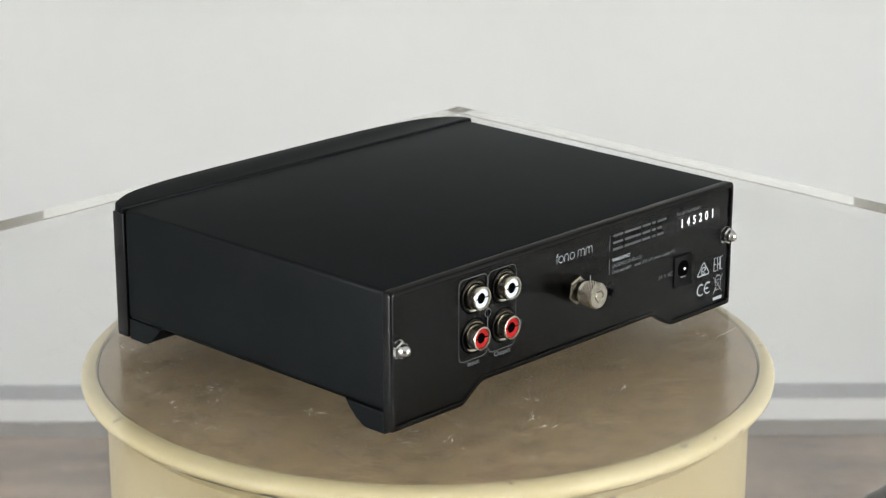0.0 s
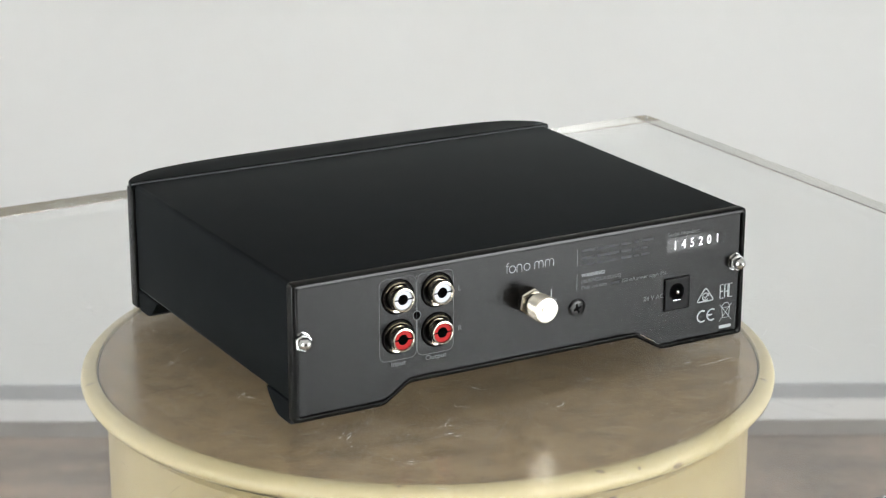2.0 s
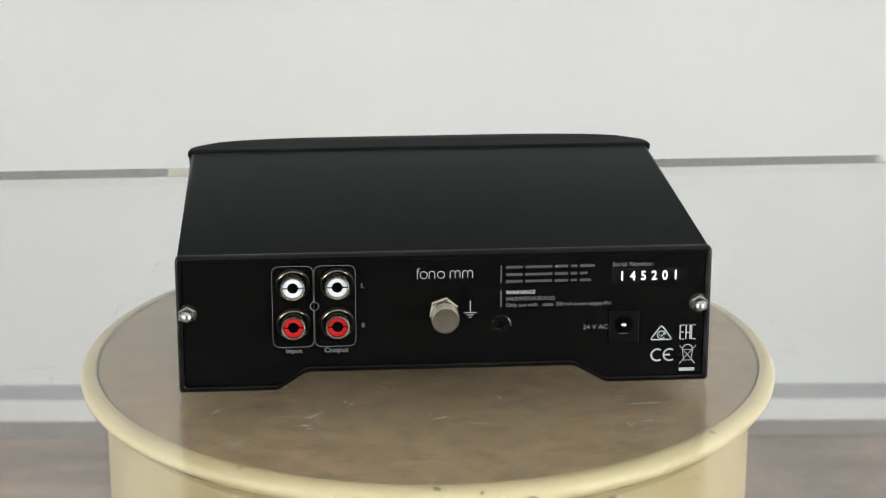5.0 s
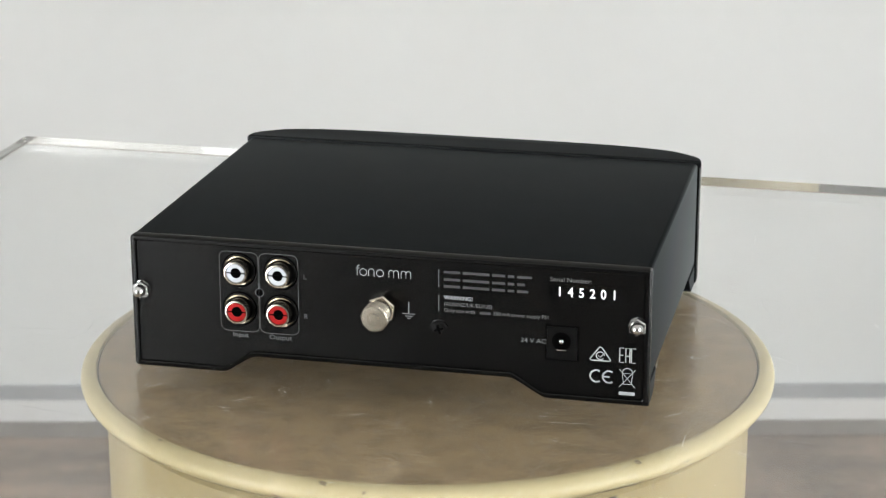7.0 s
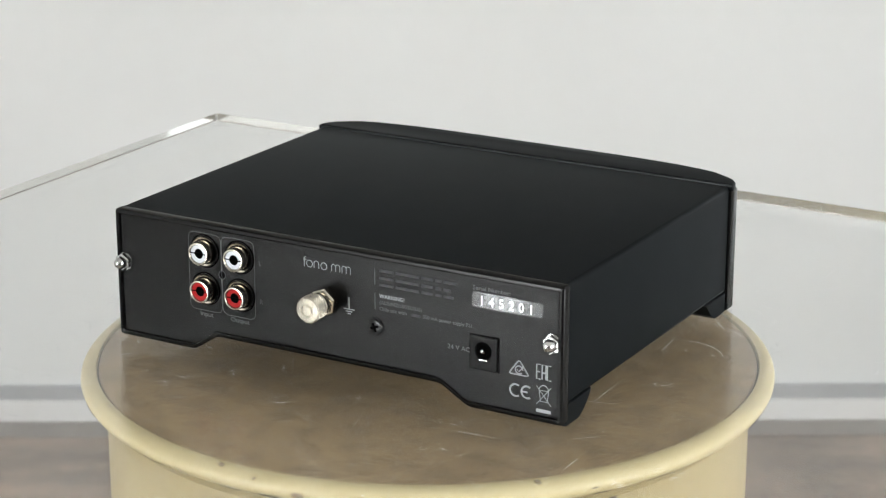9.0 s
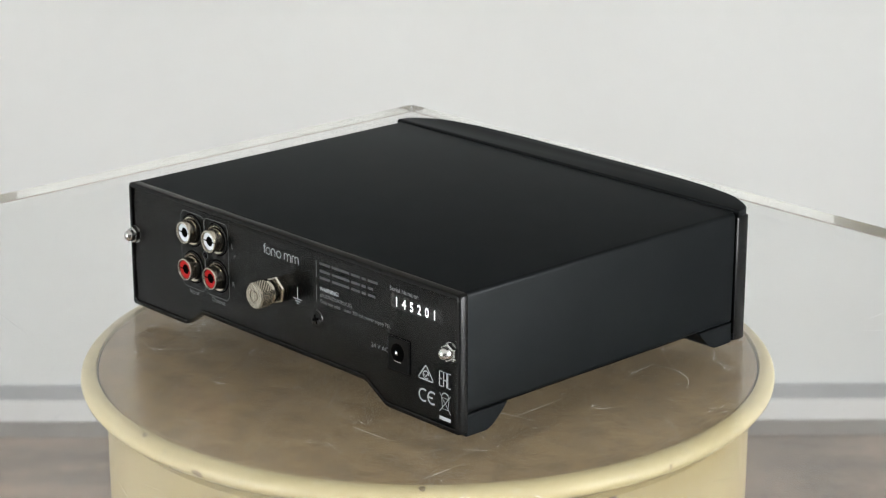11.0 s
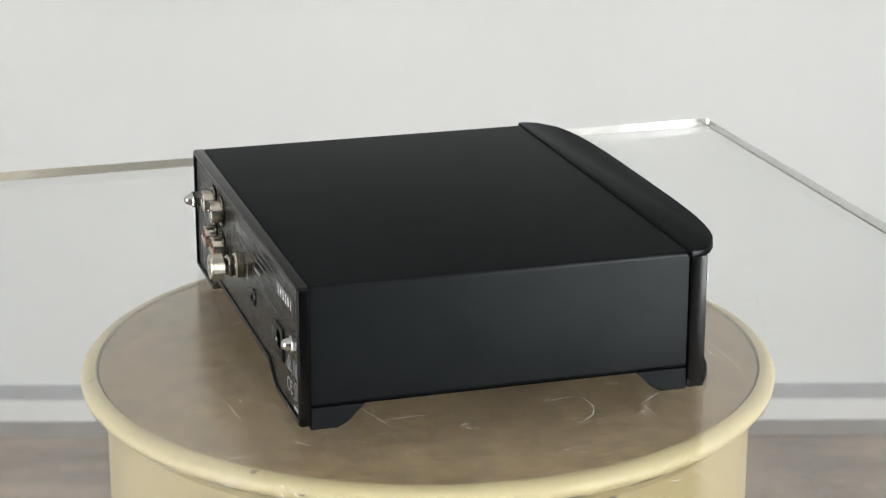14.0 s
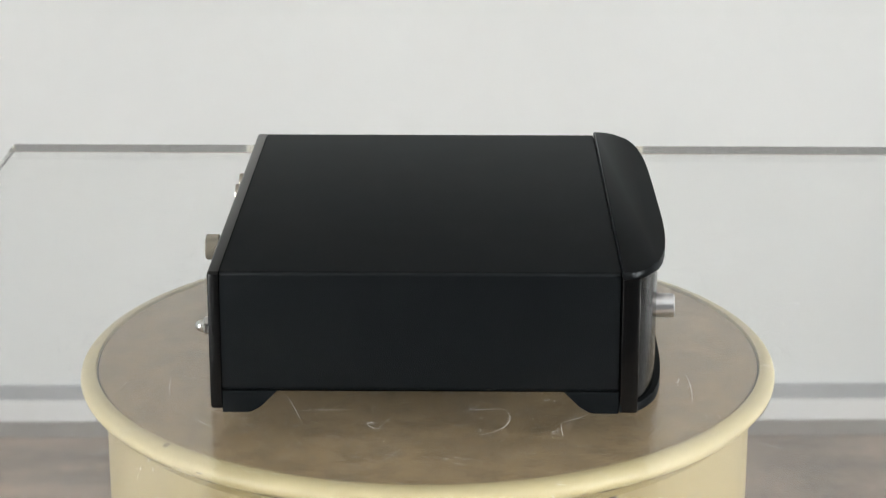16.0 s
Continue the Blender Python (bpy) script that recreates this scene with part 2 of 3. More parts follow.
def turntable():
    """A cream drum that stands still, with a lid that turns on it."""
    drum = tagged(new("turntable"), "cream painted round metal turntable drum with a brown top", "turntable")
    drum.location = (0, 0, 0)
    r = 0.1184
    zt = DISC_Z - 0.0082
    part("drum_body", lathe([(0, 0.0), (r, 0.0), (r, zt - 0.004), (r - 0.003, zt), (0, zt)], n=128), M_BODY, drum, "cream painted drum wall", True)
    part("seam_ring", lathe([(0, zt + 0.0004), (r + 0.0022, zt + 0.0004), (r + 0.0022, zt + 0.0016), (0, zt + 0.0016)], n=128), M_SEAM, drum, "dark worn seam under the rim")
    ang = radians(-59.5)
    nm = Matrix.Rotation(ang, 4, "Z") @ Matrix.Translation((r - 0.001, 0, zt - 0.0056)) @ Matrix.Rotation(radians(90), 4, "Y")
    part("notch", prism([(-0.0016, 0.0022), (-0.0016, -0.0022), (0.0018, 0.0004), (0.0018, -0.0003)], lambda u, v, w: nm @ Vector((u, v, w)), 0, 0.0012, 0.0002), M_SEAM, drum, "small dark triangular notch")
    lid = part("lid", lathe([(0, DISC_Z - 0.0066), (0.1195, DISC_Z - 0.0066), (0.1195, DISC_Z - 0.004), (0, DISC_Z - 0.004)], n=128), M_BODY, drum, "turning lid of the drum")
    bead = [(0.1212, DISC_Z - 0.0068)]
    cx, cz, rx, rz = 0.1222, DISC_Z - 0.0030, 0.0050, 0.0038
    for k in range(17):
        a = radians(-88 + 176 * k / 16 + 8)
        bead.append((cx + rx * math.cos(a), cz + rz * math.sin(a)))
    bead.append((0.1213, DISC_Z - 0.0010))
    bead.append((0.1213, DISC_Z - 0.0068))
    part("rim", lathe(bead, n=160), M_CREAM, lid, "rounded cream rim with small dark chips", True)
    rng, bm = random.Random(11), bmesh.new()
    a = 0.0
    while a < 2 * math.pi:
        span, wide = rng.uniform(0.02, 0.28), rng.uniform(0.00009, 0.00028)
        steps, prev = max(2, int(span / 0.02)), None
        for k in range(steps + 1):
            b, w = a + span * k / steps, wide * (0.25 + math.sin(math.pi * k / steps))
            ring = [bm.verts.new(((cx + (rx + 0.0003) * math.cos(q)) * math.cos(b), (cx + (rx + 0.0003) * math.cos(q)) * math.sin(b), cz + (rz + 0.0003) * math.sin(q))) for q in (radians(-40) - 2.8 * w / rx, radians(-40) + 2.8 * w / rx)]
            if prev:
                bm.faces.new((prev[0], prev[1], ring[1], ring[0]))
            prev = ring
        a += span + rng.uniform(0.01, 0.12)
    part("worn_line", bm, M_WORN, lid, "dark worn line under the rim")
    def chip(azimuth, up, wide, tall, seed):
        """A ragged bare patch that follows the curve of the rim: azimuth and height on the bead in degrees, size in millimetres."""
        rg, out = random.Random(seed), bmesh.new()
        ring = []
        for k in range(11):
            f = rg.uniform(0.55, 1.1)
            b = radians(azimuth) + f * math.cos(k * 0.5712) * wide / 2000 / 0.127
            q = radians(up) + f * math.sin(k * 0.5712) * tall / 2000 / rx
            ring.append(out.verts.new(((cx + (rx + 0.0002) * math.cos(q)) * math.cos(b), (cx + (rx + 0.0002) * math.cos(q)) * math.sin(b), cz + (rz + 0.0002) * math.sin(q))))
        out.faces.new(ring)
        return out

    for k, (az, up, wide, tall) in enumerate(CHIPS):
        part("chip", chip(az, up, wide * 0.5, tall * 0.5, k), M_CHIP, lid, "small bare chip in the paint")
    part("top_disc", lathe([(0, DISC_Z - 0.0038), (0.1206, DISC_Z - 0.0038), (0.1206, DISC_Z), (0, DISC_Z)], n=128), M_DISC, lid, "brown scuffed linoleum top")
    part("joint_ring", lathe([(0.1206, DISC_Z - 0.003), (0.1213, DISC_Z - 0.003), (0.1213, DISC_Z - 0.0006), (0.1206, DISC_Z - 0.0006), (0.1206, DISC_Z - 0.003)], n=128), M_SEAM, lid, "dark joint round the top")
    part("hub", lathe([(0, DISC_Z + 0.0001), (0.018, DISC_Z + 0.0001), (0.018, SHEET_TOP - SHEET - 0.0002), (0, SHEET_TOP - SHEET - 0.0002)], n=40), M_BLACK, lid, "black rubber hub")
    return lid


LID = turntable()


# ---- clear sheet ----
def scratch_mesh(rng, count, reach, wide, mean=0.0075):
    """Fine scratches: narrow ribbons that lie on the sheet, bent a little."""
    bm = bmesh.new()
    for _ in range(count):
        a, rad = rng.uniform(0, 2 * math.pi), reach * math.sqrt(rng.random())
        x, y = rad * math.cos(a), rad * math.sin(a)
        if abs(x) > 0.24 or abs(y) > 0.205:
            continue
        way, bend = rng.uniform(0, 2 * math.pi), rng.gauss(0, 0.03) * (5 if rng.random() < 0.12 else 1)
        length = min(0.07, rng.expovariate(1 / mean) + 0.0008)
        w, n = wide * rng.uniform(0.4, 1.3), 7
        left = right = None
        for k in range(n):
            t = k / (n - 1)
            ww = w * (0.15 + math.sin(math.pi * min(1, t + 0.08)) ** 0.6) * rng.uniform(0.6, 1.2)
            nx, ny = -math.sin(way) * ww, math.cos(way) * ww
            l, r = bm.verts.new((x + nx, y + ny, 0.00006)), bm.verts.new((x - nx, y - ny, 0.00006))
            if left:
                bm.faces.new((left, right, r, l))
            left, right = l, r
            x, y, way = x + math.cos(way) * length / n, y + math.sin(way) * length / n, way + bend / n * 3 + rng.gauss(0, 0.04)
    return bm


def nick_mesh(rng, count, reach):
    """Clusters of short crossing nicks, where something hard was dragged over the sheet."""
    bm = bmesh.new()
    for _ in range(count):
        a, rad = rng.uniform(0, 2 * math.pi), reach * math.sqrt(rng.random())
        cx, cy = rad * math.cos(a), rad * math.sin(a)
        if abs(cx) > 0.235 or abs(cy) > 0.2:
            continue
        main = rng.uniform(0, math.pi)
        for _ in range(rng.randint(2, 6)):
            x, y = cx + rng.gauss(0, 0.0016), cy + rng.gauss(0, 0.0016)
            way, length, w = main + rng.gauss(0, 0.5), rng.uniform(0.0006, 0.005), rng.uniform(0.00006, 0.00016)
            dx, dy = math.cos(way) * length, math.sin(way) * length
            nx, ny = -math.sin(way) * w, math.cos(way) * w
            bm.faces.new([bm.verts.new(p) for p in ((x, y, 0.00007), (x + dx / 2 - nx, y + dy / 2 - ny, 0.00007), (x + dx, y + dy, 0.00007), (x + dx / 2 + nx, y + dy / 2 + ny, 0.00007))])
    return bm


def long_scratches():
    """The deepest scratches: start x, y, heading in degrees, length and bend, in millimetres and degrees."""
    bm = bmesh.new()
    for x, y, way, length, bend in ((77.3, -45.4, 18, 20, -4), (88.6, -41.7, 93, 19, -3), (87.5, 14.8, 94, 12, 2), (86.6, 26.8, 24, 27, -95),
                                    (52.6, 89.7, 6, 28, -14), (98.5, 45.4, 126, 12, 8), (98.5, 45.1, 0, 12, 4), (59.0, -87.0, 2, 16, 6),
                                    (96.8, -74.2, 40, 9, 5), (108.7, 121.1, 91, 12, 0), (114.1, 107.7, 50, 10, 6), (105.6, -98.4, 90, 11, 2), (154.8, 40.2, 10, 11, 5)):
        n, pair, a = 12, None, radians(way)
        for k in range(n + 1):
            w = 0.00008 * (0.3 + math.sin(math.pi * (k + 0.5) / (n + 1)))
            new_pair = [bm.verts.new((x / 1000 - s * w * math.sin(a), y / 1000 + s * w * math.cos(a), 0.00008)) for s in (1, -1)]
            if pair:
                bm.faces.new((pair[0], pair[1], new_pair[1], new_pair[0]))
            pair = new_pair
            x, y, a = x + math.cos(a) * length / n, y + math.sin(a) * length / n, a + radians(bend) / n
    return bm


def speck_mesh(rng, count, reach, size):
    bm = bmesh.new()
    for _ in range(count):
        a, rad = rng.uniform(0, 2 * math.pi), reach * math.sqrt(rng.random())
        x, y, s = rad * math.cos(a), rad * math.sin(a), size * rng.uniform(0.4, 1.4)
        if abs(x) > 0.24 or abs(y) > 0.205:
            continue
        turn, st = rng.uniform(0, 3), rng.uniform(1, 2.5)
        bm.faces.new([bm.verts.new((x + s * st * math.cos(k * 1.2566) * math.cos(turn) - s * math.sin(k * 1.2566) * math.sin(turn),
                                    y + s * st * math.cos(k * 1.2566) * math.sin(turn) + s * math.sin(k * 1.2566) * math.cos(turn), 0.00007)) for k in range(5)])
    return bm


def clear_sheet():
    sheet = tagged(new("acrylic_sheet"), "thick clear scratched acrylic sheet lying on the drum", "acrylic sheet")
    sheet.location = (0, 0, SHEET_TOP)
    slab = part("slab", block(-0.2540, 0.2490, -0.2045, 0.2210, -SHEET, 0.0, 0.0008, 2), M_CLEAR, sheet, "clear slab with polished edges")
    slab.visible_shadow = False
    slab.data.materials.append(M_EDGE)
    for f in slab.data.polygons:
        f.material_index = 0 if abs(f.normal.z) > 0.9 else 1
    rng = random.Random(5)
    tagged(part("surface_wear", merge(scratch_mesh(rng, 1700, 0.135, 0.00006, 0.0032), scratch_mesh(rng, 130, 0.13, 0.00004, 0.022), scratch_mesh(rng, 1500, 0.32, 0.00006, 0.004), scratch_mesh(rng, 120, 0.32, 0.00005, 0.02)), M_SCRATCH, sheet, "fine pale scratches"), kind="stuff")
    tagged(part("deep_wear", merge(long_scratches(), nick_mesh(rng, 42, 0.13), nick_mesh(rng, 80, 0.30)), M_DEEP, sheet, "brighter forked scratches"), kind="stuff")
    tagged(part("dust", merge(speck_mesh(rng, 480, 0.13, 0.00016), speck_mesh(rng, 1000, 0.32, 0.0002)), M_DUST, sheet, "pale dust specks"), kind="stuff")
    tagged(part("dirt", speck_mesh(rng, 16, 0.30, 0.0003), M_DIRT, sheet, "dark dirt specks"), kind="stuff")
    return sheet


SHEET_OB = clear_sheet()

# ---- the amplifier box; its rear panel lies in y = 0 of its own plan, x to the right as seen from behind, millimetres ----
OX, OY = 1.4, -68.3


def mm(x, y, z):
    return Vector(((x + OX) / 1000, (y + OY) / 1000, z / 1000))


def mblock(x0, x1, y0, y1, z0, z1, bevel=0.0, seg=2):
    a, b = mm(x0, y0, z0), mm(x1, y1, z1)
    return block(a.x, b.x, a.y, b.y, a.z, b.z, bevel / 1000, seg)


def mprism(points, to3d, a, b, bevel=0.0, seg=2):
    return prism(points, to3d, a, b, bevel / 1000, seg)


def rearward(x, z, y=0.0):
    """Places a turned body so that its axis points out of the rear panel."""
    return Matrix.Translation(mm(x, y, z)) @ Matrix.Rotation(radians(90), 4, "X") @ Matrix.Scale(0.001, 4)


def rear_outline(inset):
    i = inset
    return [(-89.5 + i, 47.4 - i), (89.5 - i, 47.4 - i), (89.5 - i, i), (54.5 - i * 0.4, i), (43.6, 6.3 + i), (-47.0, 6.3 + i), (-56.5 + i * 0.4, i), (-89.5 + i, i)]


def rounded(points, radius, n=4):
    """Rounds the convex and concave corners of an outline."""
    out = []
    for k, p in enumerate(points):
        p, a, b = Vector(p), Vector(points[k - 1]), Vector(points[(k + 1) % len(points)])
        d1, d2 = (a - p), (b - p)
        r = min(radius, d1.length / 2.2, d2.length / 2.2)
        p1, p2 = p + d1.normalized() * r, p + d2.normalized() * r
        out += [tuple((1 - t) ** 2 * p1 + 2 * t * (1 - t) * p + t * t * p2) for t in [j / n for j in range(n + 1)]]
    return out


def text_mesh(word, x, z, height, y=-0.82, align="LEFT", bold=0.0, stretch=1.0, spacing=1.0):
    cu = bpy.data.curves.new("writing", "FONT")
    cu.body, cu.size, cu.align_x, cu.offset, cu.space_character = word, height / 0.69, align, bold, spacing
    cu.resolution_u = 3
    ob = new("writing", cu)
    me = bpy.data.meshes.new_from_object(ob.evaluated_get(bpy.context.evaluated_depsgraph_get()))
    bpy.data.objects.remove(ob)
    bpy.data.curves.remove(cu)
    bm = bmesh.new()
    bm.from_mesh(me)
    bpy.data.meshes.remove(me)
    for v in bm.verts:
        v.co = mm(x + v.co.x * stretch, y, z + v.co.y)
    return bm


def writing(word, x, z, height, parent, mat, **k):
    return part("lettering", text_mesh(word, x, z, height, **k), mat, parent)


def flat(points, y=-0.82):
    bm = bmesh.new()
    bm.faces.new([bm.verts.new(mm(u, y, v)) for u, v in points])
    return bm


def bar(x0, x1, z0, z1, y=-0.82):
    return flat([(x0, z0), (x1, z0), (x1, z1), (x0, z1)], y)


def stroke(points, width, closed=False, y=-0.82):
    """A printed line of that width along the points."""
    bm = bmesh.new()
    n, pts = len(points), [Vector(p) for p in points]
    rows = []
    for k in range(n):
        a = pts[(k - 1) % n] if closed or k > 0 else pts[k]
        b = pts[(k + 1) % n] if closed or k < n - 1 else pts[k]
        d = (b - a).normalized()
        q = Vector((-d.y, d.x)) * width / 2
        rows.append((bm.verts.new(mm(*(lambda s: (s.x, y, s.y))(pts[k] + q))), bm.verts.new(mm(*(lambda s: (s.x, y, s.y))(pts[k] - q)))))
    for k in range(n if closed else n - 1):
        bm.faces.new((rows[k][0], rows[k][1], rows[(k + 1) % n][1], rows[(k + 1) % n][0]))
    return bm


def arc(cx, cz, r, a0, a1, n=20):
    return [(cx + r * math.cos(radians(a0 + (a1 - a0) * k / n)), cz + r * math.sin(radians(a0 + (a1 - a0) * k / n))) for k in range(n + 1)]


def bow(inset, n=24):
    """Plan of the bowed front: straight at the back, bowed forward, with rounded ends."""
    h, out = 90.3 - inset, []
    for k in range(n + 1):
        u = -1 + 2 * k / n
        x = h * math.sin(u * math.pi / 2)
        out.append((x, 134.0 + (16.4 - inset) * (1 - abs(x / h) ** 4.2) ** 0.46))
    return [(h, 133.0), (-h, 133.0)] + out[1:-1] if inset < 0 else [(h, 132.8)] + [(-h, 132.8)] + out


def case(amp):
    up = lambda u, v, w: mm(u, w, v)
    sleeve = rounded([(-89.0, 6.5), (89.0, 6.5), (89.0, 47.4), (-89.0, 47.4)], 1.6, 5)
    part("sleeve", mprism(sleeve, up, 2.6, 132.4, 0.35), M_COAT, amp, "matt black powder-coated sleeve", True)
    part("gap_frame", mblock(-87.6, 87.6, 1.6, 134.5, 5.9, 46.2), M_HOLE, amp, "dark shadow gap")
    outer, inner = rounded(rear_outline(0), 1.6, 4), rounded(rear_outline(1.9), 0.9, 4)
    bm, n = bmesh.new(), len(outer)
    loops = [[bm.verts.new(up(u, v, w)) for u, v in ring] for ring, w in ((outer, 2.3), (outer, -0.7), (rounded(rear_outline(0.35), 1.5, 4), -1.25), (rounded(rear_outline(0.8), 1.3, 4), -1.45), (rounded(rear_outline(1.6), 1.0, 4), -1.45), (inner, -1.2), (inner, 2.3))]
    for p, q in zip(loops, loops[1:] + loops[:1]):
        for k in range(n):
            bm.faces.new((p[k], p[(k + 1) % n], q[(k + 1) % n], q[k]))
    part("rear_bezel", bm, M_BEZEL, amp, "raised black frame round the rear panel", True)
    panel = part("rear_panel", mprism(rounded(rear_outline(2.15), 0.8, 3), up, -0.75, 1.5, 0.2), M_PANEL, amp, "satin black rear panel with grey print")
    for sx in (-1, 1):
        rear = [(2.4, 6.4), (20.6, 6.4), (18.5, 4.4), (15.2, 0.9), (12.0, -0.95), (10.6, -1.2), (2.4, -1.2)]
        front = [(132.7, 6.4), (114.5, 6.4), (116.6, 4.4), (120.0, 0.9), (123.2, -0.95), (124.6, -1.2), (132.7, -1.2)]
        for outline in (rear, front):
            side = lambda u, v, w: mm(w, u, v)
            a, b = (72.0, 89.2) if sx > 0 else (-89.2, -72.0)
            part("foot", mprism(outline, side, a, b, 0.4), M_COAT, amp)
    return panel


def front(amp):
    flatp = lambda u, v, w: mm(u, v, w)
    fascia = part("front_fascia", mprism(bow(2.4), flatp, 2.4, 45.6), M_GLOSS, amp, "glossy black bowed front", True)
    part("top_lip", mprism(bow(0.0), flatp, 45.3, 48.3, 0.9, 3), M_FASCIA, fascia, "rounded satin black top lip", True)
    part("bottom_lip", mprism(bow(0.4), flatp, -0.7, 2.6, 0.7, 2), M_FASCIA, fascia, "", True)
    for sx in (-1, 1):
        part("end_cap", mblock(*((84.5, 89.9) if sx > 0 else (-89.9, -84.5)), 132.9, 138.9, -0.7, 46.0, 0.7, 2), M_BEZEL, fascia, "", True)
    m = Matrix.Translation(mm(55, 146.2, 25.0)) @ Matrix.Rotation(radians(-90), 4, "X") @ Matrix.Scale(0.001, 4)
    part("power_button", lathe([(0, 0), (4.1, 0), (4.1, 6.5), (3.7, 6.9), (0, 6.9)], m, 40), M_ALU, fascia, "round silver power button", True)


def phono_jack(panel, x, z, insert):
    m = rearward(x, z, 1.25)
    jack = part("phono_jack", lathe([(0, 1.9), (6.1, 1.9), (6.1, 2.08), (5.9, 2.12), (0, 2.12)], m, 40), M_HOLE, panel, "", True)
    part("flange", lathe([(4.1, 2.1), (5.7, 2.1), (5.7, 2.35), (5.55, 2.45), (5.35, 2.35), (5.2, 2.15), (4.1, 2.1)], m, 40), M_BLACK, jack, "black moulded collar", True)
    for a0, a1 in ((35, 165), (215, 330)):
        bm, rows = bmesh.new(), []
        for k in range(15):
            f = k / 14
            a, h = radians(a0 + (a1 - a0) * f), 0.55 * math.sin(math.pi * f) ** 0.6
            rows.append([bm.verts.new(m @ Vector((r * math.cos(a), r * math.sin(a), z))) for r, z in ((5.35, 2.30), (5.35 - h * 0.35, 2.75), (5.3 - h * 1.5, 2.55))])
        for p, q in zip(rows, rows[1:]):
            for j in range(2):
                bm.faces.new((p[j], p[j + 1], q[j + 1], q[j]))
        part("contact_ring", bm, M_NICKEL, jack, "bright curved contact", True)
    part("barrel", lathe([(4.15, 0.5), (4.15, 5.9), (4.0, 6.3), (3.5, 6.4), (3.3, 6.1), (3.25, 0.5), (4.15, 0.5)], m, 40), M_NICKEL, jack, "nickel barrel", True)
    part("insert", lathe([(1.85, 1.0), (3.26, 1.0), (3.26, 5.7), (1.85, 5.7), (1.85, 1.0)], m, 40), insert, jack, "red plastic insert" if insert is M_RED else "white plastic insert")
    part("socket", lathe([(0, 4.3), (1.87, 4.3), (1.87, 5.5), (0, 5.5)], m, 24), M_HOLE, jack, "black centre socket")
    slit = bmesh.new()
    bmesh.ops.create_cube(slit, size=1, matrix=m @ Matrix.Translation((0, 0, 5.4)) @ Matrix.Diagonal((6.5, 0.42, 0.72, 1)))
    part("slit", slit, M_HOLE, jack)


def cap_nut(panel, x, z):
    m = rearward(x, z, -0.6)
    nut = part("cap_nut", lathe([(0, 0.4), (3.15, 0.4), (3.15, 2.2), (2.8, 2.6), (0, 2.6)], m @ Matrix.Rotation(radians(30), 4, "Z"), 6), M_STEEL, panel, "bright steel cap nut")
    part("washer", lathe([(0, 0), (3.2, 0), (3.2, 0.45), (0, 0.45)], m, 32), M_STEEL, nut)
    part("dome", lathe([(2.3, 2.5)] + [(2.2 * math.cos(a), 2.9 + 2.6 * math.sin(a)) for a in [radians(10 * k) for k in range(9)]] + [(0, 5.55)], m, 32), M_STEEL, nut, "", True)


def ground_post(panel, x, z):
    m = rearward(x, z, -0.7)
    post = part("ground_post", lathe([(0, 0), (2.6, 0), (2.6, 8.0), (0, 8.0)], m, 32), M_NICKEL, panel, "nickel ground post", True)
    part("hex_nut", lathe([(0, 0.2), (5.1, 0.2), (5.1, 2.6), (4.6, 3.0), (0, 3.0)], m @ Matrix.Rotation(radians(20), 4, "Z"), 6), M_NICKEL, post)
    part("collar", lathe([(2.5, 3.0), (3.6, 3.0), (3.9, 3.6), (3.9, 5.4), (3.0, 6.4), (2.5, 7.2)], m, 36), M_NICKEL, post, "", True)
    bm, n, rows, grid = bmesh.new(), 144, 25, []
    for j in range(rows):
        h = 7.0 + 4.6 * j / (rows - 1)
        ring = []
        for k in range(n):
            d = abs(((k + j) % 6) - 3) + abs(((k - j) % 6) - 3)
            r = 4.35 + 0.07 * (6 - d) * (0.3 if j in (0, rows - 1) else 1)
            a = 2 * math.pi * k / n
            ring.append(bm.verts.new(m @ Vector((r * math.cos(a), r * math.sin(a), h))))
        grid.append(ring)
    for p, q in zip(grid, grid[1:]):
        for k in range(n):
            bm.faces.new((p[k], p[(k + 1) % n], q[(k + 1) % n], q[k]))
    bm.faces.new(grid[0])
    part("knurled_knob", bm, M_NICKEL, post, "cross-knurled thumb nut")
    part("knob_face", lathe([(4.4, 11.58), (4.2, 11.85), (2.3, 11.9), (2.1, 11.6), (1.75, 11.6), (1.6, 12.0), (0, 12.05)], m, 48), M_NICKEL, post, "", True)


def dc_socket(panel):
    x0, x1, z0, z1 = 55.3, 65.4, 14.2, 25.6
    cx, cz = 60.2, 20.7
    sock = part("power_socket", mblock(x0, x1, -1.35, -0.6, z0, z1, 0.25), M_BLACK, panel, "square black power socket")
    part("socket_edge", stroke([(x0 - 0.35, z0 - 0.3), (x1 + 0.5, z0 - 0.3), (x1 + 0.5, z1 + 0.3), (x0 - 0.35, z1 + 0.3)], 0.35, True, -0.80), M_HOLE, sock)
    m = rearward(cx, cz, -1.36)
    part("socket_hole", lathe([(0, 0.0), (3.15, 0.0), (3.15, 0.05), (0, 0.05)], m, 32), M_HOLE, sock)
    part("pin", lathe([(0, 0.05), (0.75, 0.05), (0.75, 0.7), (0.4, 1.0), (0, 1.05)], m, 20), M_STEEL, sock, "bright centre pin", True)
    part("contact", mblock(cx - 1.5, cx + 1.5, -1.5, -1.40, cz - 3.3, cz - 2.9), M_STEEL, sock)


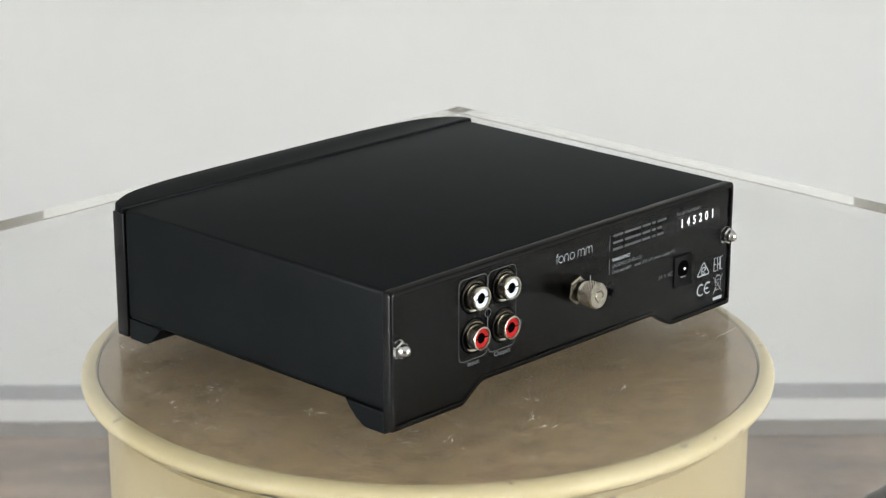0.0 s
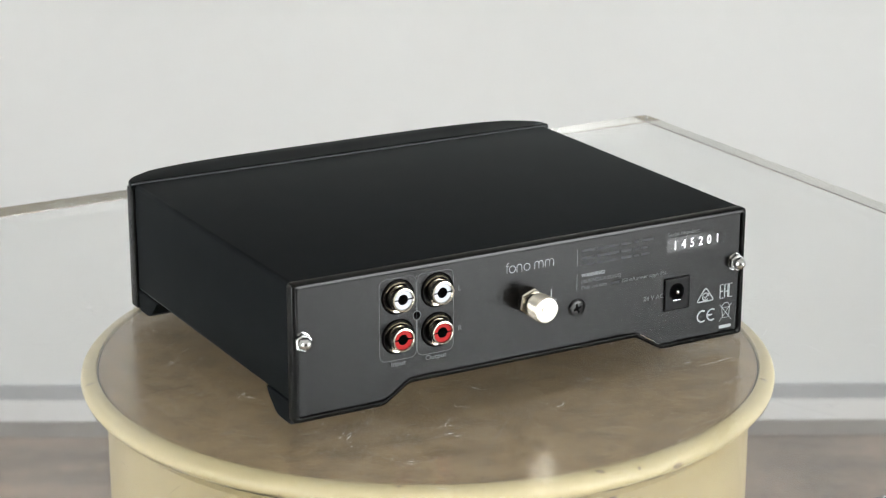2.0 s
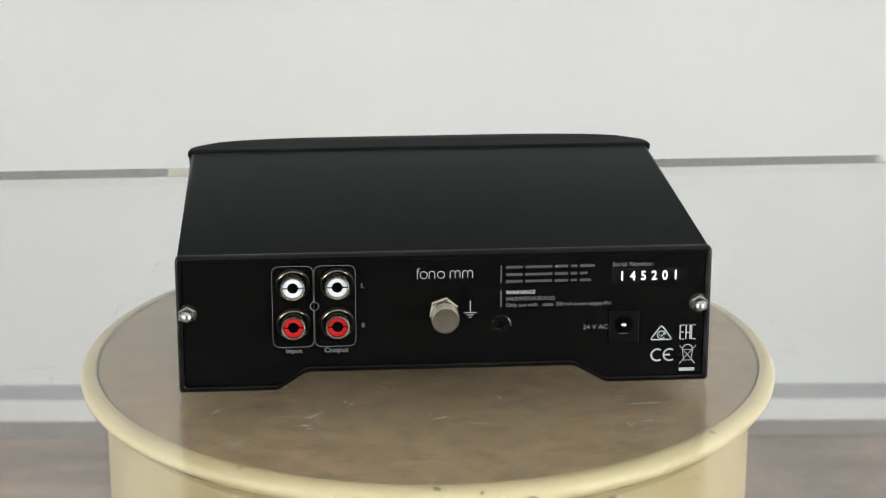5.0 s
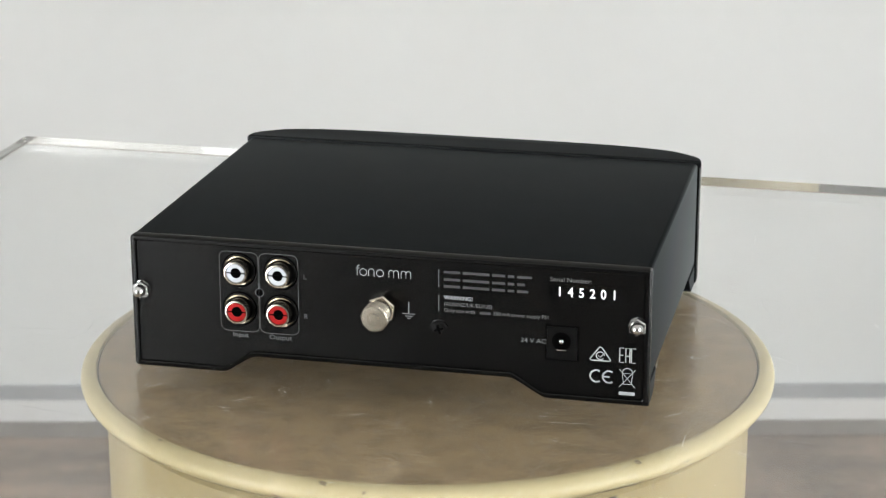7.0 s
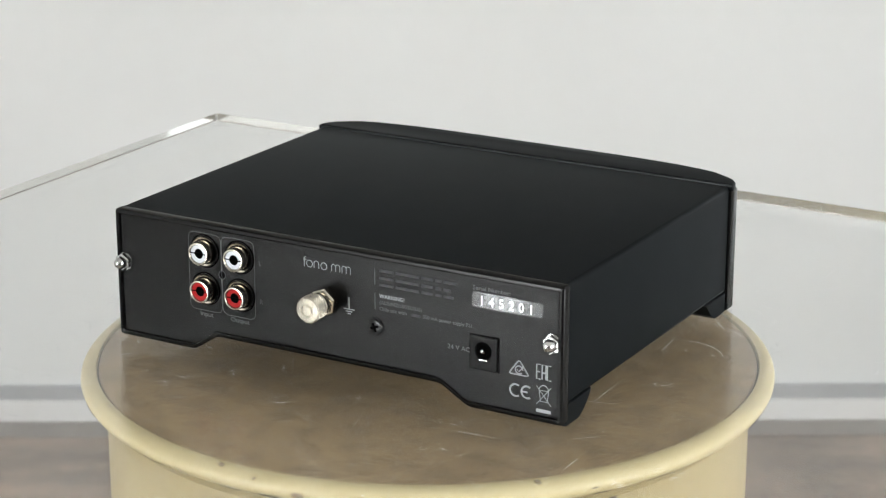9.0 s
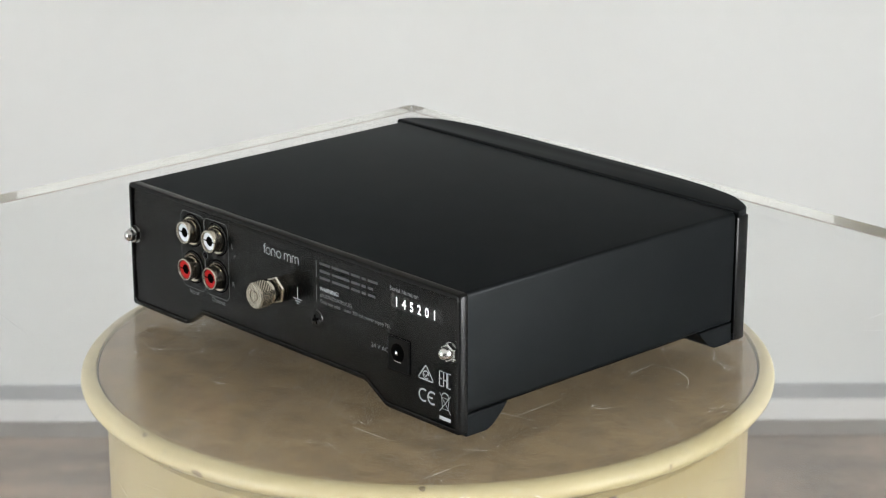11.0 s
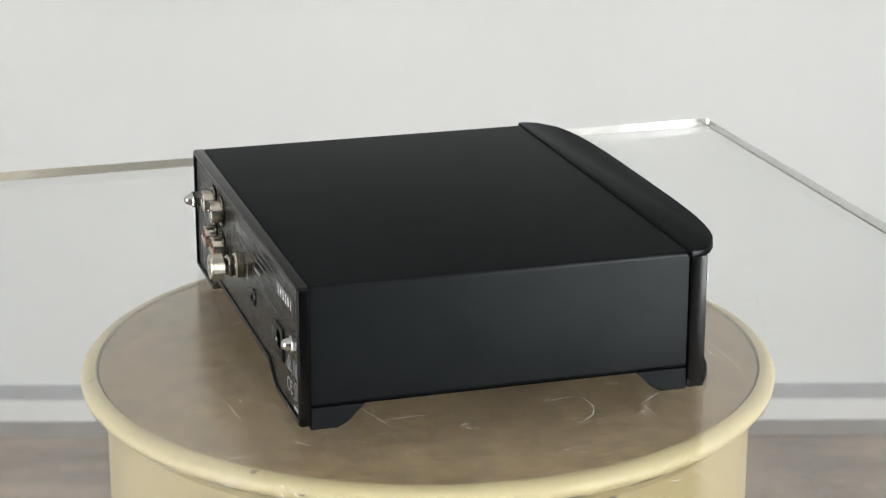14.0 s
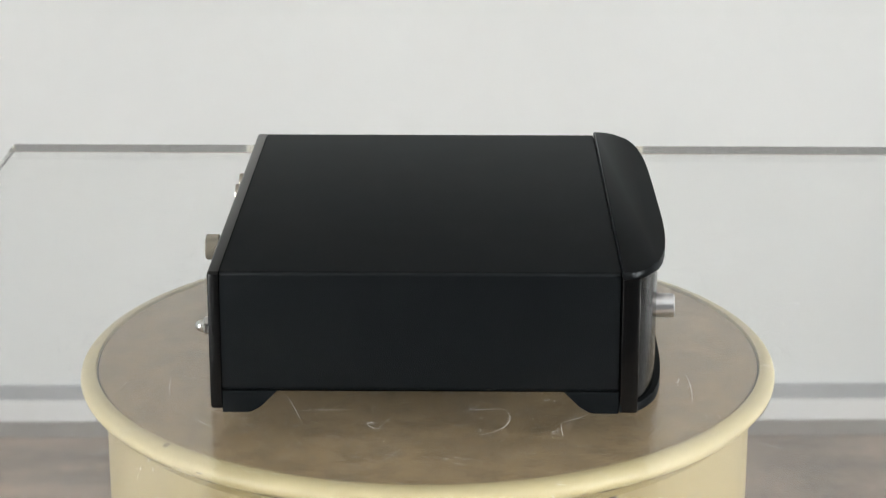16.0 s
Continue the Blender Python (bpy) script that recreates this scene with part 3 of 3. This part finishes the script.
def small_screw(panel):
    m = rearward(18.7, 21.6, -0.74)
    sc = part("screw", lathe([(3.4, 0.0), (3.4, 0.2), (3.0, 0.4), (2.8, 0.15), (2.5, 0.6), (0, 0.85)], m, 36), M_GLOSS, panel, "black cross-head screw", True)
    for a in (20, 110):
        bm = bmesh.new()
        bmesh.ops.create_cube(bm, size=1, matrix=m @ Matrix.Rotation(radians(a), 4, "Z") @ Matrix.Translation((0, 0, 0.78)) @ Matrix.Diagonal((3.2, 0.8, 0.25, 1)))
        part("slot", bm, M_HOLE, sc)
    part("hole", lathe([(0, 0.0), (1.35, 0.0), (1.35, 0.1), (0, 0.1)], rearward(-43.8, 29.6, -0.72), 28), M_HOLE, panel)
    part("hole_edge", stroke(arc(-43.8, 29.6, 1.4, 0, 360, 28)[:-1], 0.22, True, -0.84), M_FINE, panel)


def prints(panel):
    w = 0.17
    ring = rounded([(-57.8, 15.3), (-44.1, 15.3), (-44.1, 43.7), (-57.8, 43.7)], 2.6, 6)
    for dx in (0.0, 14.0):
        part("frame_line", stroke([(u + dx, v) for u, v in ring], w, True), M_FINE, panel)
    writing("Input", -50.9, 13.2, 1.7, panel, M_FINE, align="CENTER", stretch=1.1)
    writing("Output", -36.7, 13.2, 1.7, panel, M_FINE, align="CENTER", stretch=1.1)
    writing("L", -28.3, 35.6, 1.7, panel, M_FINE)
    writing("R", -28.3, 21.6, 1.7, panel, M_FINE)
    # model word in thin round strokes
    base, pen = 38.35, 0.23
    glyphs = [[(-9.4, base), (-9.4, base + 2.9)] + arc(-8.7, base + 2.9, 0.7, 180, 80, 6), [(-9.9, base + 2.6), (-8.6, base + 2.6)],
              arc(-7.3, base + 1.3, 1.2, 0, 360, 24), arc(-1.55, base + 1.3, 1.2, 0, 360, 24),
              [(-5.5, base), (-5.5, base + 1.7)] + arc(-4.55, base + 1.7, 0.95, 180, 0, 10) + [(-3.6, base)]]
    for x0 in (1.5, 5.7):
        for dx in (0.0, 1.66):
            glyphs.append([(x0 + dx, base), (x0 + dx, base + 1.8)] + arc(x0 + dx + 0.83, base + 1.8, 0.83, 180, 0, 8) + [(x0 + dx + 1.66, base)])
    for g in glyphs:
        part("lettering", stroke(g, pen), M_PRINT, panel)
    for k, (z, x1) in enumerate(((41.4, 50.0), (38.8, 47.6), (36.4, 48.8))):
        x = 20.3
        for u in (5.5, 9.0, 4.4, 2.2, 8.5, 5.0):
            if x + 1 < x1:
                part("address_bar", bar(x, min(x + u, x1), z - 0.1, z + 0.8), M_FAINT, panel)
            x += u + 0.9
    part("rule_line", bar(18.45, 18.7, 36.5, 42.4), M_FINE, panel)
    part("rule_line", bar(18.45, 18.7, 27.9, 33.6), M_FINE, panel)
    writing("WARNING!", 20.3, 32.2, 1.35, panel, M_PRINT, bold=0.02, stretch=0.98)
    writing("(AUS/NZ/UK/EU/US)", 20.3, 30.0, 1.3, panel, M_FINE, stretch=1.0)
    writing("Only use with", 20.3, 27.8, 1.3, panel, M_FINE, stretch=1.0)
    part("name_bar", bar(32.6, 36.2, 27.8, 28.7), M_FAINT, panel)
    writing("350 mA power supply PS1.", 37.0, 27.8, 1.3, panel, M_FINE, stretch=0.94)
    writing("Serial Number:", 55.9, 41.2, 1.55, panel, M_FINE, stretch=1.02)
    part("number_label", mblock(55.8, 81.7, -0.86, -0.6, 35.5, 40.6), M_LABEL, panel, "glossy black number label")
    for k, ch in enumerate("145201"):
        writing(ch, 59.3 + k * 3.62, 36.3, 3.1, panel, M_DIGIT, y=-0.90, align="CENTER", bold=0.09, stretch=0.85)
    writing("24 V AC", 46.4, 19.2, 1.6, panel, M_FINE, stretch=1.05)
    # earth sign
    part("earth_mark", stroke([(8.3, 30.2), (8.3, 26.1)], 0.3), M_PRINT, panel)
    for k, h in enumerate((2.2, 1.3, 0.6)):
        part("earth_mark", bar(8.3 - h, 8.3 + h, 25.95 - k * 0.8, 26.2 - k * 0.8), M_PRINT, panel)
    # approval marks
    part("triangle_mark", stroke(rounded([(69.4, 14.8), (76.9, 14.8), (73.2, 20.0)], 1.0, 3), 0.45, True), M_BOLD, panel)
    part("triangle_mark", stroke(arc(73.2, 16.5, 1.35, 0, 320, 20), 0.4), M_BOLD, panel)
    part("triangle_mark", stroke([(72.4, 16.7), (73.1, 15.9), (74.8, 17.8)], 0.4), M_BOLD, panel)
    for x, kind in ((79.6, "E"), (81.6, "A"), (83.5, "C")):
        lines = {"E": [[(1.4, 0), (0, 0), (0, 5), (1.4, 5)], [(0, 2.5), (1.2, 2.5)]], "A": [[(0, 0), (0, 5), (1.4, 5), (1.4, 0)], [(0, 2.3), (1.4, 2.3)]], "C": [[(1.4, 0), (0, 0), (0, 5), (1.4, 5)]]}[kind]
        for ln in lines:
            part("square_mark", stroke([(x + u, 14.8 + v) for u, v in ln], 0.42), M_BOLD, panel)
    part("round_mark", stroke(arc(72.0, 9.3, 2.05, 55, 305, 20), 0.6), M_BOLD, panel)
    part("round_mark", stroke(arc(76.2, 9.3, 2.05, 55, 305, 20), 0.6), M_BOLD, panel)
    part("round_mark", bar(74.3, 76.4, 9.0, 9.6), M_BOLD, panel)
    part("bin_mark", stroke([(79.6, 12.4), (85.0, 6.0)], 0.22), M_BOLD, panel)
    part("bin_mark", stroke([(85.0, 12.4), (79.6, 6.0)], 0.22), M_BOLD, panel)
    part("bin_mark", stroke([(80.6, 11.0), (81.1, 7.2), (83.6, 7.2), (84.1, 11.0)], 0.3, True), M_BOLD, panel)
    part("bin_mark", stroke(arc(82.3, 11.1, 1.7, 10, 170, 10), 0.3), M_BOLD, panel)
    part("bin_mark", bar(79.6, 84.9, 3.3, 4.5), M_BOLD, panel)


def amplifier():
    amp = tagged(new("phono_amplifier"), "small matt black phono amplifier box with sockets on its rear", "amplifier")
    amp.location = (0, 0, TOP)
    panel = case(amp)
    front(amp)
    for x in (-50.9, -36.2):
        phono_jack(amp, x, 37.2, M_WHITE)
        phono_jack(amp, x, 23.4, M_RED)
    cap_nut(amp, -86.0, 28.0)
    cap_nut(amp, 85.4, 27.8)
    ground_post(amp, -0.8, 27.5)
    dc_socket(amp)
    small_screw(amp)
    prints(panel)
    return amp


AMP = amplifier()


# ---- what turns ----
def motions():
    times = [0.5 * k for k in range(33)]
    walk(AMP, [(t, pose(0, 0, TOP, 0, 0, -turn_at(t))) for t in times])
    walk(SHEET_OB, [(t, pose(0, 0, SHEET_TOP, 0, 0, -turn_at(t))) for t in times])
    walk(LID, [(t, pose(0, 0, 0, 0, 0, -turn_at(t))) for t in times])


motions()
